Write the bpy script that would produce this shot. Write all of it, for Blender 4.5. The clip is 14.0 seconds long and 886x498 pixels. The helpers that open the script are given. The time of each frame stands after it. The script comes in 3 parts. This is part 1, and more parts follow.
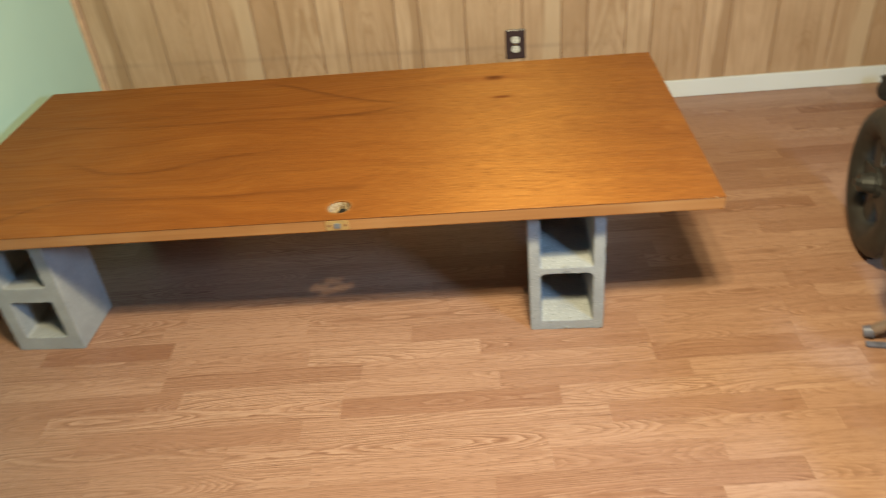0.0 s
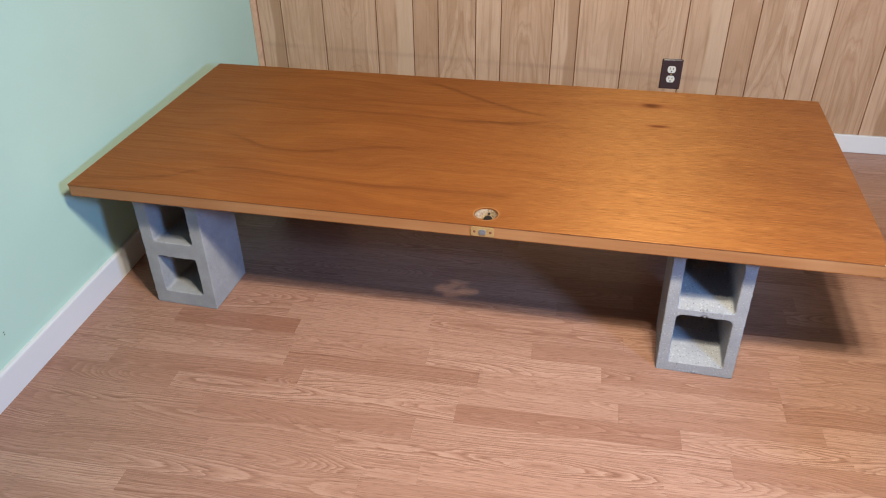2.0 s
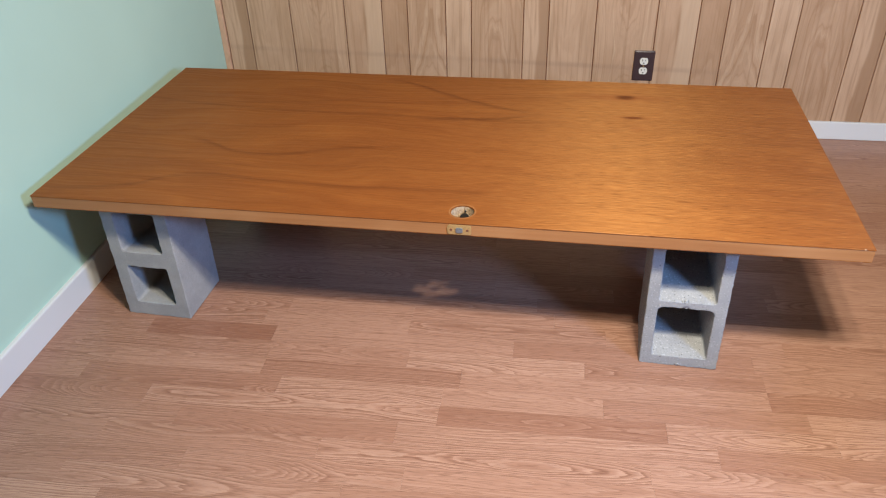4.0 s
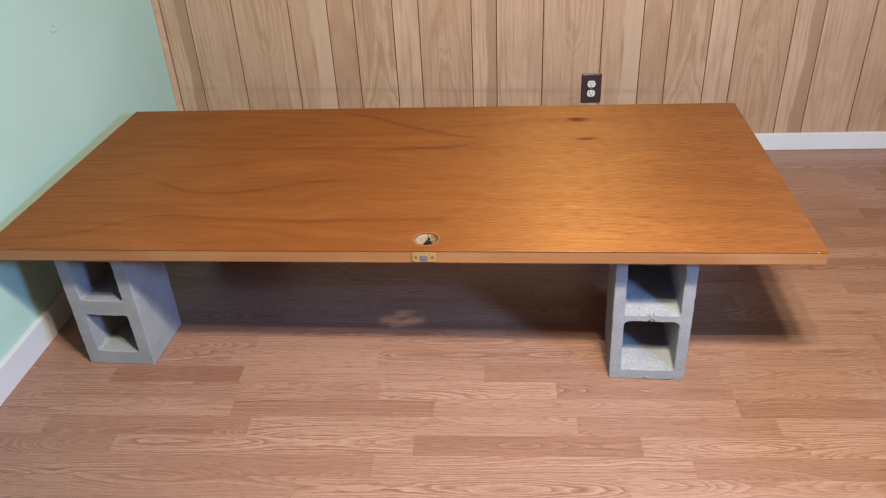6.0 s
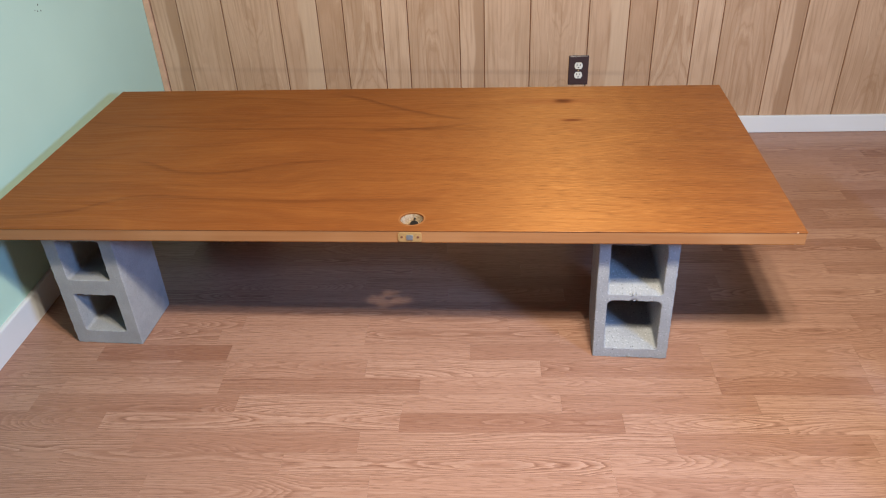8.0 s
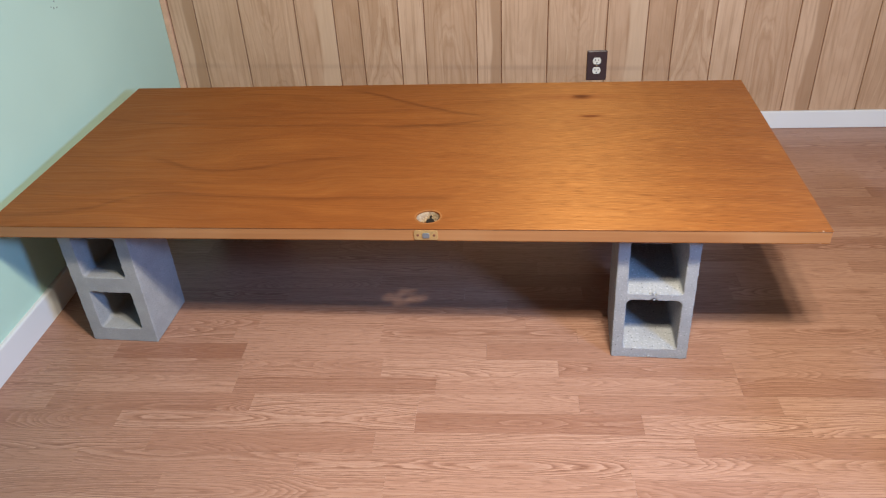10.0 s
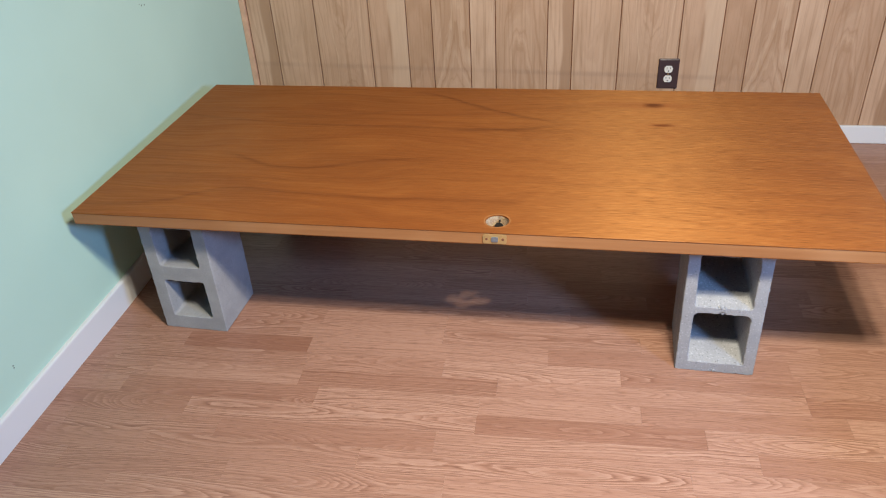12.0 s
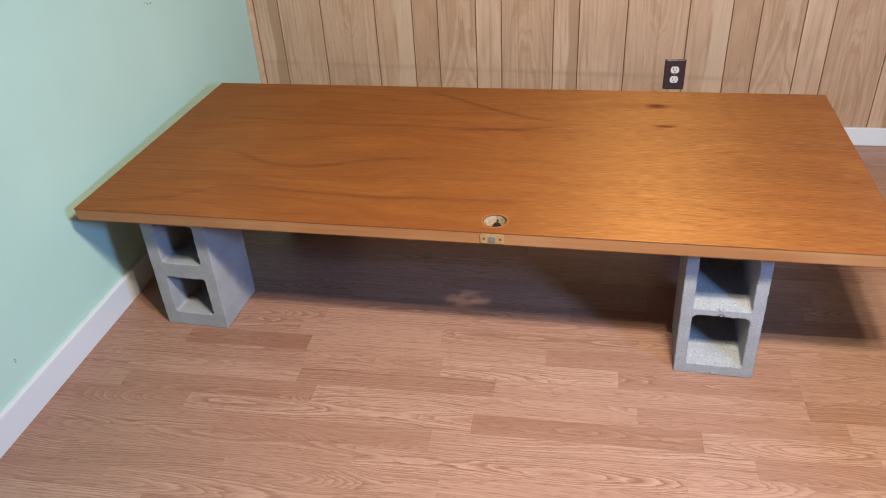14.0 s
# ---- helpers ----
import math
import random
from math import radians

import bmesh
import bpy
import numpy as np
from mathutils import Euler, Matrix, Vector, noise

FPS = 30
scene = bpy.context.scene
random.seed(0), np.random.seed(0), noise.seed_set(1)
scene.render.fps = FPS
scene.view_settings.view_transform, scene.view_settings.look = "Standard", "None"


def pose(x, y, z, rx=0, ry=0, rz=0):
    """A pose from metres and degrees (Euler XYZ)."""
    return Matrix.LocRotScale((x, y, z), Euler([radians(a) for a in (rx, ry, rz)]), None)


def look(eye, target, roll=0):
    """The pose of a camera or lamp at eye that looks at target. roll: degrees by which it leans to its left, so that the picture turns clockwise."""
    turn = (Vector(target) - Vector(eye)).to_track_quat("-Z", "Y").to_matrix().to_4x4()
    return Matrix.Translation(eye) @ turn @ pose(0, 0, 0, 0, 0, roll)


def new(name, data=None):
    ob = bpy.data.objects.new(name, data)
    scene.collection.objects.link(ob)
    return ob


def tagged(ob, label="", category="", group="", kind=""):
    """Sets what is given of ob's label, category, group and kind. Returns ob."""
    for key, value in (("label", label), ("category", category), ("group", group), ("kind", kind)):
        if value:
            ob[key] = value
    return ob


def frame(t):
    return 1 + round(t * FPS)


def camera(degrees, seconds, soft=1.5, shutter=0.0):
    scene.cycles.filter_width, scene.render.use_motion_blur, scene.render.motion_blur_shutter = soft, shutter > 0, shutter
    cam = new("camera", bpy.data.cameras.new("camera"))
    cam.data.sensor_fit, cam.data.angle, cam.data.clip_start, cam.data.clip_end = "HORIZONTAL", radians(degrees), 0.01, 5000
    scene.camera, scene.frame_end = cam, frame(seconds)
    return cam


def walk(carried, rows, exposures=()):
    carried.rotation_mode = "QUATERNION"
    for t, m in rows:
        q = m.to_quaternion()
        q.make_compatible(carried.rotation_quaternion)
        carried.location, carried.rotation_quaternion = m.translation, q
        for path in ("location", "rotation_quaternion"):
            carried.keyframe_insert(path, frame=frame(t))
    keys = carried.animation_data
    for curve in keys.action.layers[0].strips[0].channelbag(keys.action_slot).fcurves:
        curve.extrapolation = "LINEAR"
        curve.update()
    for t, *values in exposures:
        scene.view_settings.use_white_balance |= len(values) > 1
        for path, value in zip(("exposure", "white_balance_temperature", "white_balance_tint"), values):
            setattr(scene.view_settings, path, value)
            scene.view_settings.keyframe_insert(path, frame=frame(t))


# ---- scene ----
cam = camera(60.0, 14.0, soft=1.1, shutter=0.5)
PATH = [
    (0, (1.484, -1.536, 1.396), (1.358, 0.101, 0.255), -5.5),
    (0.5, (1.404, -1.567, 1.411), (1.116, 0.072, 0.3), -3.3),
    (1, (1.343, -1.579, 1.411), (1.016, 0.062, 0.315), -1.9),
    (1.5, (1.335, -1.576, 1.401), (0.986, 0.058, 0.301), -1.3),
    (2, (1.361, -1.538, 1.406), (1.002, 0.083, 0.291), -0.8),
    (4.3, (1.36, -1.51, 1.382), (1.071, 0.127, 0.27), -2.3),
    (4.5, (1.354, -1.51, 1.391), (1.077, 0.14, 0.296), -2.7),
    (5, (1.345, -1.506, 1.379), (1.108, 0.18, 0.329), -3.3),
    (5.5, (1.338, -1.52, 1.386), (1.121, 0.176, 0.349), -3.5),
    (6, (1.344, -1.522, 1.378), (1.144, 0.169, 0.329), -3.1),
    (6.5, (1.348, -1.532, 1.38), (1.164, 0.149, 0.314), -2.8),
    (7, (1.355, -1.542, 1.381), (1.181, 0.132, 0.299), -2.6),
    (9.5, (1.358, -1.526, 1.381), (1.175, 0.14, 0.29), -2.8),
    (10, (1.353, -1.518, 1.373), (1.138, 0.142, 0.278), -3.3),
    (10.5, (1.341, -1.523, 1.372), (1.089, 0.128, 0.272), -3.5),
    (11, (1.333, -1.534, 1.383), (1.042, 0.111, 0.283), -3.6),
    (11.5, (1.324, -1.535, 1.399), (1.003, 0.108, 0.305), -3.5),
    (12, (1.317, -1.534, 1.388), (0.968, 0.109, 0.302), -3.4),
    (12.5, (1.325, -1.531, 1.393), (0.957, 0.11, 0.311), -3.5),
    (13, (1.331, -1.532, 1.387), (0.953, 0.107, 0.306), -3.4),
    (13.5, (1.348, -1.533, 1.387), (0.962, 0.104, 0.305), -3.5),
    (14, (1.355, -1.529, 1.387), (0.972, 0.106, 0.302), -3.5),
]
walk(cam, [(t, look(eye, target, roll)) for t, eye, target, roll in PATH], [(0.0, 0.0, 8700, -5), (0.5, 0.0, 7100, -1), (1.2, 0.0, 6500, 10)])

# ---- light ----
world = bpy.data.worlds.new("sky")
scene.world = world
world.use_nodes = True
wn, wl = world.node_tree.nodes, world.node_tree.links
sky = wn.new("ShaderNodeTexSky")
sky.sky_type = "NISHITA"
sky.sun_disc = False
sky.sun_elevation, sky.sun_rotation = radians(38), radians(200)
wl.new(sky.outputs[0], wn["Background"].inputs[0])
wn["Background"].inputs[1].default_value = 0.05


def lamp(name, kind, m, power, colour, size=0.03, size_y=None):
    data = bpy.data.lights.new(name, kind)
    data.energy, data.color = power, colour
    if kind == "AREA":
        data.shape, data.size, data.size_y = "RECTANGLE", size, size_y
    else:
        data.shadow_soft_size = size
        data.spot_size, data.spot_blend = radians(160), 0.8
    ob = new(name, data)
    ob.matrix_world = m
    return ob


BULB, DAY = 88.0, 70.0
for bx, by in ((1.79, -0.94), (1.62, -1.06), (1.65, -0.86), (1.47, -0.925)):
    lamp("ceiling_bulb", "SPOT", look((bx, by, 2.08), (bx + 0.58, by + 1.6, 0.10)), BULB, (1.0, 0.922, 0.765), 0.042)
# daylight through the window in the slanting wall
lamp("window_daylight", "AREA", look((2.974, -1.323, 1.44), (2.091, -0.854, 1.44)), DAY, (0.26, 0.49, 1.0), 0.36, 0.42)


# ---- materials ----
class Mat:
    """A node material with a Principled surface and short ways to add nodes."""

    def __init__(self, name, rough=0.5, metal=0.0, colour=(0.5, 0.5, 0.5), spec=0.5):
        self.m = bpy.data.materials.new(name)
        self.m.use_nodes = True
        self.n, self.l = self.m.node_tree.nodes, self.m.node_tree.links
        self.b = self.n["Principled BSDF"]
        self.b.inputs["Roughness"].default_value = rough
        self.b.inputs["Metallic"].default_value = metal
        self.b.inputs["Specular IOR Level"].default_value = spec
        self.b.inputs["Base Color"].default_value = (*colour, 1)

    def put(self, socket, value):
        if isinstance(value, bpy.types.NodeSocket):
            self.l.new(value, socket)
        elif isinstance(value, tuple) and len(value) == 3 and socket.type == "RGBA":
            socket.default_value = (*value, 1)
        else:
            socket.default_value = value

    def math(self, op, a, b=0.0, c=None, clamp=False):
        n = self.n.new("ShaderNodeMath")
        n.operation, n.use_clamp = op, clamp
        self.put(n.inputs[0], a)
        self.put(n.inputs[1], b)
        if c is not None:
            self.put(n.inputs[2], c)
        return n.outputs[0]

    def vec(self, op, a, b):
        n = self.n.new("ShaderNodeVectorMath")
        n.operation = op
        self.put(n.inputs[0], a)
        self.put(n.inputs[1], b)
        return n.outputs[0]

    def place(self, turn=0.0):
        g = self.n.new("ShaderNodeNewGeometry").outputs["Position"]
        if turn:
            n = self.n.new("ShaderNodeVectorRotate")
            n.rotation_type = "Z_AXIS"
            self.put(n.inputs["Vector"], g)
            n.inputs["Angle"].default_value = radians(turn)
            g = n.outputs[0]
        return g

    def local(self):
        return self.n.new("ShaderNodeTexCoord").outputs["Object"]

    def split(self, v):
        n = self.n.new("ShaderNodeSeparateXYZ")
        self.put(n.inputs[0], v)
        return n.outputs[0], n.outputs[1], n.outputs[2]

    def join(self, x, y, z):
        n = self.n.new("ShaderNodeCombineXYZ")
        for s, v in zip(n.inputs, (x, y, z)):
            self.put(s, v)
        return n.outputs[0]

    def rand(self, island=False):
        if island:
            return self.n.new("ShaderNodeNewGeometry").outputs["Random Per Island"]
        return self.n.new("ShaderNodeObjectInfo").outputs["Random"]

    def noise(self, v, scale=1.0, detail=3.0, rough=0.5, distort=0.0):
        n = self.n.new("ShaderNodeTexNoise")
        self.put(n.inputs["Vector"], v)
        n.inputs["Scale"].default_value = scale
        n.inputs["Detail"].default_value = detail
        n.inputs["Roughness"].default_value = rough
        n.inputs["Distortion"].default_value = distort
        return n.outputs["Fac"]

    def span(self, v, a, b, lo=0.0, hi=1.0, smooth=False):
        n = self.n.new("ShaderNodeMapRange")
        n.interpolation_type = "SMOOTHSTEP" if smooth else "LINEAR"
        for k, x in zip(("Value", "From Min", "From Max", "To Min", "To Max"), (v, a, b, lo, hi)):
            self.put(n.inputs[k], x)
        return n.outputs[0]

    def mix(self, f, a, b, blend="MIX"):
        n = self.n.new("ShaderNodeMix")
        n.data_type, n.blend_type = "RGBA", blend
        self.put(n.inputs[0], f)
        self.put(n.inputs[6], a)
        self.put(n.inputs[7], b)
        return n.outputs[2]

    def colour(self, v):
        self.put(self.b.inputs["Base Color"], v)
        return self

    def rough(self, v):
        self.put(self.b.inputs["Roughness"], v)
        return self

    def bump(self, h, strength=0.2, distance=0.002):
        n = self.n.new("ShaderNodeBump")
        n.inputs["Strength"].default_value, n.inputs["Distance"].default_value = strength, distance
        self.put(n.inputs["Height"], h)
        self.l.new(n.outputs[0], self.b.inputs["Normal"])
        return self


FLOOR_TURN = 2.06
PITCH, TOP = 0.0656, 0.116


def oak(name, island):
    """Oak strip laminate: tone by strip, cathedral figure, fine pores."""
    k = Mat(name, 0.42, spec=0.4)
    r = k.rand(island)
    # each strip's own tone and how strongly its figure shows
    if island:
        hue, show = r, k.math("FRACT", k.math("MULTIPLY", r, 71.7))
    else:
        info = k.n.new("ShaderNodeObjectInfo").outputs["Color"]
        hue, show, spare = k.split(info)
    p = k.place(-FLOOR_TURN)
    q = k.vec("ADD", p, k.join(k.math("MULTIPLY", r, 37.0), k.math("MULTIPLY", r, 91.0), 0.0))
    r2 = k.math("FRACT", k.math("MULTIPLY", r, 17.31))
    px, py, pz = k.split(p)
    qx, qy, qz = k.split(q)
    # flat-sawn figure: growth rings cut at a depth that changes along the strip
    across = k.math("MULTIPLY_ADD", k.math("FRACT", k.math("DIVIDE", k.math("SUBTRACT", 10.0 * PITCH + TOP, py), PITCH)), -PITCH, PITCH / 2)
    across = k.math("SUBTRACT", across, k.math("MULTIPLY_ADD", r2, 0.11, -0.055))
    slow = k.noise(k.join(k.math("MULTIPLY", qx, 1.9), k.math("MULTIPLY", r, 50.0), 0.0), 1.0, 1.5, 0.4)
    depth = k.math("MULTIPLY_ADD", slow, 0.13, -0.036)
    ring = k.math("SQRT", k.math("ADD", k.math("MULTIPLY", across, across), k.math("MULTIPLY", depth, depth)))
    wob = k.noise(k.vec("MULTIPLY", q, (17.0, 110.0, 1.0)), 1.0, 2.0, 0.6)
    drift = k.noise(k.vec("MULTIPLY", q, (3.2, 24.0, 1.0)), 1.0, 2.0, 0.5)
    ring = k.math("ADD", ring, k.math("ADD", k.math("MULTIPLY", wob, 0.0045), k.math("MULTIPLY", drift, 0.009)))
    ring = k.math("ADD", ring, k.math("MULTIPLY", k.noise(k.join(k.math("MULTIPLY", ring, 95.0), k.math("MULTIPLY", r, 77.0), 0.0), 1.0, 2.0), 0.014))
    grain = k.math("FRACT", k.math("DIVIDE", ring, 0.0050))
    streak = k.noise(k.vec("MULTIPLY", q, (6.0, 210.0, 1.0)), 1.0, 4.0, 0.6)
    pores = k.noise(k.vec("MULTIPLY", q, (26.0, 420.0, 1.0)), 1.0, 2.0)
    wide = k.noise(k.vec("MULTIPLY", q, (1.4, 22.0, 1.0)), 1.0, 3.0)
    force = k.math("MULTIPLY", k.span(show, 0.0, 1.0, 0.30, 1.0), k.span(pores, 0.30, 0.56, 0.60, 1.0))
    force = k.math("MULTIPLY", force, k.span(k.noise(k.vec("MULTIPLY", q, (3.0, 16.0, 1.0)), 1.0, 2.0), 0.32, 0.56, 0.45, 1.0))
    tone = k.mix(hue, (0.238, 0.106, 0.066), (0.425, 0.246, 0.174))
    tone = k.mix(k.span(wide, 0.35, 0.68, 0.0, 0.26), tone, (0.230, 0.109, 0.068))
    pale = k.span(grain, 0.48, 0.92, 0.0, 0.55, True)
    deep = k.math("MULTIPLY", k.span(grain, 0.0, 0.12, 0.0, 1.0, True), k.span(grain, 0.12, 0.46, 0.58, 0.0, True))
    c = k.mix(k.math("MULTIPLY", pale, force), tone, (0.500, 0.315, 0.230))
    c = k.mix(k.math("MULTIPLY", deep, force), c, (0.140, 0.056, 0.032))
    c = k.mix(k.span(streak, 0.50, 0.66, 0.0, 0.36), c, (0.166, 0.071, 0.042))
    c = k.mix(k.span(pores, 0.55, 0.65, 0.0, 0.42), c, (0.137, 0.059, 0.035))
    k.colour(c)
    k.rough(k.span(streak, 0.3, 0.7, 0.28, 0.40))
    k.bump(k.math("ADD", streak, k.math("MULTIPLY", grain, 0.5)), 0.06, 0.001)
    return k.m


def panelling():
    """Printed wood panel boards, grain upright: the same print comes again on every sheet; an old rub line crosses them."""
    k = Mat("panel_wood", 0.46, spec=0.4)
    info = k.n.new("ShaderNodeObjectInfo")
    pale, figure, side = k.split(info.outputs["Color"])
    r = info.outputs["Alpha"]
    p = k.place()
    lx, ly, lz = k.split(k.local())
    q = k.join(k.math("MULTIPLY_ADD", r, 53.0, lx), 0.0, k.math("MULTIPLY_ADD", r, 29.0, lz))
    qx, qy, qz = k.split(q)
    slow = k.noise(k.join(k.math("MULTIPLY", r, 70.0), 0.0, k.math("MULTIPLY", qz, 0.75)), 1.0, 1.5, 0.4)
    depth = k.math("MULTIPLY_ADD", slow, 0.30, -0.07)
    shift = k.math("SUBTRACT", lx, k.math("MULTIPLY_ADD", k.math("FRACT", k.math("MULTIPLY", r, 13.7)), 0.06, -0.03))
    ring = k.math("SQRT", k.math("ADD", k.math("MULTIPLY", shift, shift), k.math("MULTIPLY", depth, depth)))
    ring = k.math("ADD", ring, k.math("MULTIPLY", k.noise(k.vec("MULTIPLY", q, (15.0, 0.0, 3.0)), 1.0, 2.0, 0.5), 0.035))
    ring = k.math("ADD", ring, k.math("MULTIPLY", k.noise(k.vec("MULTIPLY", q, (90.0, 0.0, 12.0)), 1.0, 3.0, 0.6), 0.007))
    band = k.noise(k.join(k.math("MULTIPLY", ring, 88.0), k.math("MULTIPLY", r, 40.0), 0.0), 1.0, 3.0, 0.62)
    streak = k.noise(k.vec("MULTIPLY", q, (85.0, 0.0, 2.2)), 1.0, 4.0, 0.6)
    fleck = k.noise(k.vec("MULTIPLY", q, (260.0, 0.0, 16.0)), 1.0, 2.0)
    cloud = k.noise(k.vec("MULTIPLY", q, (9.0, 0.0, 3.0)), 1.0, 3.0, 0.5)
    c = k.mix(pale, (0.370, 0.215, 0.122), (0.538, 0.359, 0.234))
    c = k.mix(k.span(cloud, 0.42, 0.68, 0.0, 0.40, True), c, (0.322, 0.188, 0.101))
    c = k.mix(k.math("MULTIPLY", k.span(band, 0.49, 0.62, 0.0, 0.72, True), figure), c, (0.299, 0.164, 0.084))
    c = k.mix(k.math("MULTIPLY", k.span(band, 0.35, 0.47, 0.55, 0.0, True), figure), c, (0.553, 0.392, 0.256))
    c = k.mix(k.span(streak, 0.50, 0.66, 0.0, 0.52), c, (0.269, 0.148, 0.075))
    c = k.mix(k.span(fleck, 0.60, 0.72, 0.0, 0.22), c, (0.247, 0.129, 0.065))
    # sapwood or heartwood along one side of a board
    edge = k.math("ADD", lx, k.math("MULTIPLY_ADD", k.noise(k.join(k.math("MULTIPLY", r, 31.0), 0.0, k.math("MULTIPLY", qz, 4.0)), 1.0, 2.0), 0.05, -0.025))
    half = k.span(edge, 0.0, 0.010, 0.0, 1.0, True)
    c = k.mix(k.math("MULTIPLY", half, k.span(side, 0.55, 1.0, 0.0, 0.72)), c, (0.299, 0.170, 0.092))
    c = k.mix(k.math("MULTIPLY", half, k.span(side, 0.0, 0.45, 0.75, 0.0)), c, (0.530, 0.371, 0.245))
    x, y, z = k.split(p)
    s = k.math("ADD", k.math("MULTIPLY_ADD", x, 0.0265, -0.3105), z)
    rub = k.span(k.math("ABSOLUTE", s), 0.002, 0.017, 1.0, 0.0, True)
    below = k.span(s, -0.045, 0.004, 0.0, 0.35)
    below = k.math("MULTIPLY", below, k.span(s, 0.0, 0.006, 1.0, 0.0))
    reach = k.span(x, 1.75, 2.10, 1.0, 0.0, True)
    patch = k.span(k.noise(k.vec("MULTIPLY", p, (4.0, 0.0, 14.0)), 1.0, 3.0), 0.34, 0.62, 0.25, 1.0)
    dirt = k.math("MULTIPLY", k.math("MULTIPLY", k.math("MAXIMUM", rub, below), reach), patch)
    c = k.mix(k.math("MULTIPLY", dirt, 0.22), c, (0.156, 0.097, 0.069))
    k.colour(c)
    k.bump(streak, 0.08, 0.001)
    return k.m


def veneer():
    """Varnished luan veneer, grain along x, with figure lines, knots and pores."""
    k = Mat("door_veneer", 0.36, spec=0.5)
    p = k.local()
    x, y, z = k.split(p)
    xn = k.math("DIVIDE", x, 2.032)
    warp = k.noise(k.vec("MULTIPLY", p, (1.6, 3.2, 1.0)), 1.0, 2.0, 0.5)
    warp2 = k.noise(k.vec("MULTIPLY", k.vec("ADD", p, (7.3, 2.1, 0.0)), (0.9, 5.5, 1.0)), 1.0, 3.0, 0.5)
    waver = k.math("MULTIPLY_ADD", k.noise(k.vec("MULTIPLY", p, (6.0, 20.0, 1.0)), 1.0, 3.0), 0.022, -0.011)
    stripe = k.noise(k.vec("MULTIPLY", k.join(x, k.math("ADD", y, k.math("MULTIPLY", warp, 0.45)), z), (0.9, 13.0, 1.0)), 1.0, 3.0, 0.55)
    fine = k.noise(k.vec("MULTIPLY", k.join(x, k.math("ADD", y, k.math("MULTIPLY", warp, 0.16)), z), (2.2, 105.0, 1.0)), 1.0, 4.0, 0.6)
    pores = k.noise(k.vec("MULTIPLY", p, (13.0, 480.0, 1.0)), 1.0, 2.0, 0.5)
    cloud = k.noise(k.vec("MULTIPLY", p, (1.3, 2.6, 1.0)), 1.0, 2.0, 0.5)
    c = k.mix(k.span(stripe, 0.3, 0.7), (0.203, 0.058, 0.0135), (0.270, 0.087, 0.020))
    c = k.mix(k.span(cloud, 0.35, 0.65, 0.0, 0.35), c, (0.165, 0.053, 0.015))
    c = k.mix(k.span(fine, 0.47, 0.68, 0.0, 0.17), c, (0.120, 0.031, 0.008))
    mottle = k.noise(k.vec("MULTIPLY", k.join(x, k.math("ADD", y, k.math("MULTIPLY", warp, 0.3)), z), (5.0, 26.0, 1.0)), 1.0, 3.0, 0.6, 0.4)
    c = k.mix(k.span(mottle, 0.45, 0.72, 0.0, 0.20), c, (0.148, 0.044, 0.011))
    c = k.mix(k.span(mottle, 0.28, 0.45, 0.22, 0.0), c, (0.335, 0.120, 0.028))
    # long growth lines: each wanders over the sheet and has a soft dark side
    for start, end, strength, points in (
        (-0.05, 1.35, 0.50, ((0.0, 0.659), (0.16, 0.607), (0.41, 0.590), (0.60, 0.586), (1.0, 0.575))),
        (0.22, 0.95, 0.60, ((0.0, 0.47), (0.152, 0.367), (0.236, 0.301), (0.288, 0.308), (0.345, 0.346), (0.412, 0.375), (1.0, 0.42))),
        (-0.05, 1.25, 0.55, ((0.0, 0.055), (0.11, 0.089), (0.155, 0.147), (0.202, 0.166), (0.287, 0.158), (0.39, 0.148), (0.53, 0.154), (1.0, 0.16))),
        (0.10, 0.80, 0.30, ((0.0, 0.78), (0.118, 0.835), (0.221, 0.851), (0.322, 0.813), (0.36, 0.75), (1.0, 0.70))),
        (0.20, 0.85, 0.28, ((0.0, 0.63), (0.215, 0.654), (0.30, 0.683), (0.36, 0.72), (1.0, 0.80))),
        (0.72, 1.31, 0.85, ((0.0, 1.0), (0.393, 0.860), (0.474, 0.769), (0.567, 0.676), (0.637, 0.644), (1.0, 0.62))),
        (0.85, 1.31, 0.80, ((0.0, 0.55), (0.503, 0.584), (0.570, 0.603), (0.637, 0.644), (1.0, 0.67))),
        (0.05, 2.10, 0.22, ((0.0, 0.25), (0.2, 0.235), (0.5, 0.262), (0.8, 0.245), (1.0, 0.255))),
        (1.25, 2.10, 0.28, ((0.0, 0.40), (0.65, 0.425), (0.80, 0.475), (0.9, 0.50), (1.0, 0.505))),
    ):
        n = k.n.new("ShaderNodeFloatCurve")
        curve = n.mapping.curves[0]
        curve.points[0].location, curve.points[1].location = points[0], points[-1]
        for q in points[1:-1]:
            curve.points.new(*q)
        n.mapping.update()
        k.put(n.inputs["Value"], xn)
        d = k.math("ADD", k.math("SUBTRACT", y, n.outputs[0]), waver)
        sharp = k.span(d, -0.004, 0.009, 1.0, 0.0, True)
        soft = k.span(d, -0.034, 0.0, 0.0, 1.0, True)
        band = k.math("MULTIPLY", sharp, k.math("MULTIPLY", soft, soft))
        band = k.math("MULTIPLY", band, k.span(x, start, start + 0.14, 0.0, 1.0, True))
        band = k.math("MULTIPLY", band, k.span(x, end - 0.16, end, 1.0, 0.0, True))
        band = k.math("MULTIPLY", band, k.span(fine, 0.30, 0.62, 0.45, 1.0))
        c = k.mix(k.math("MULTIPLY", band, 0.85 * strength), c, (0.090, 0.022, 0.007))
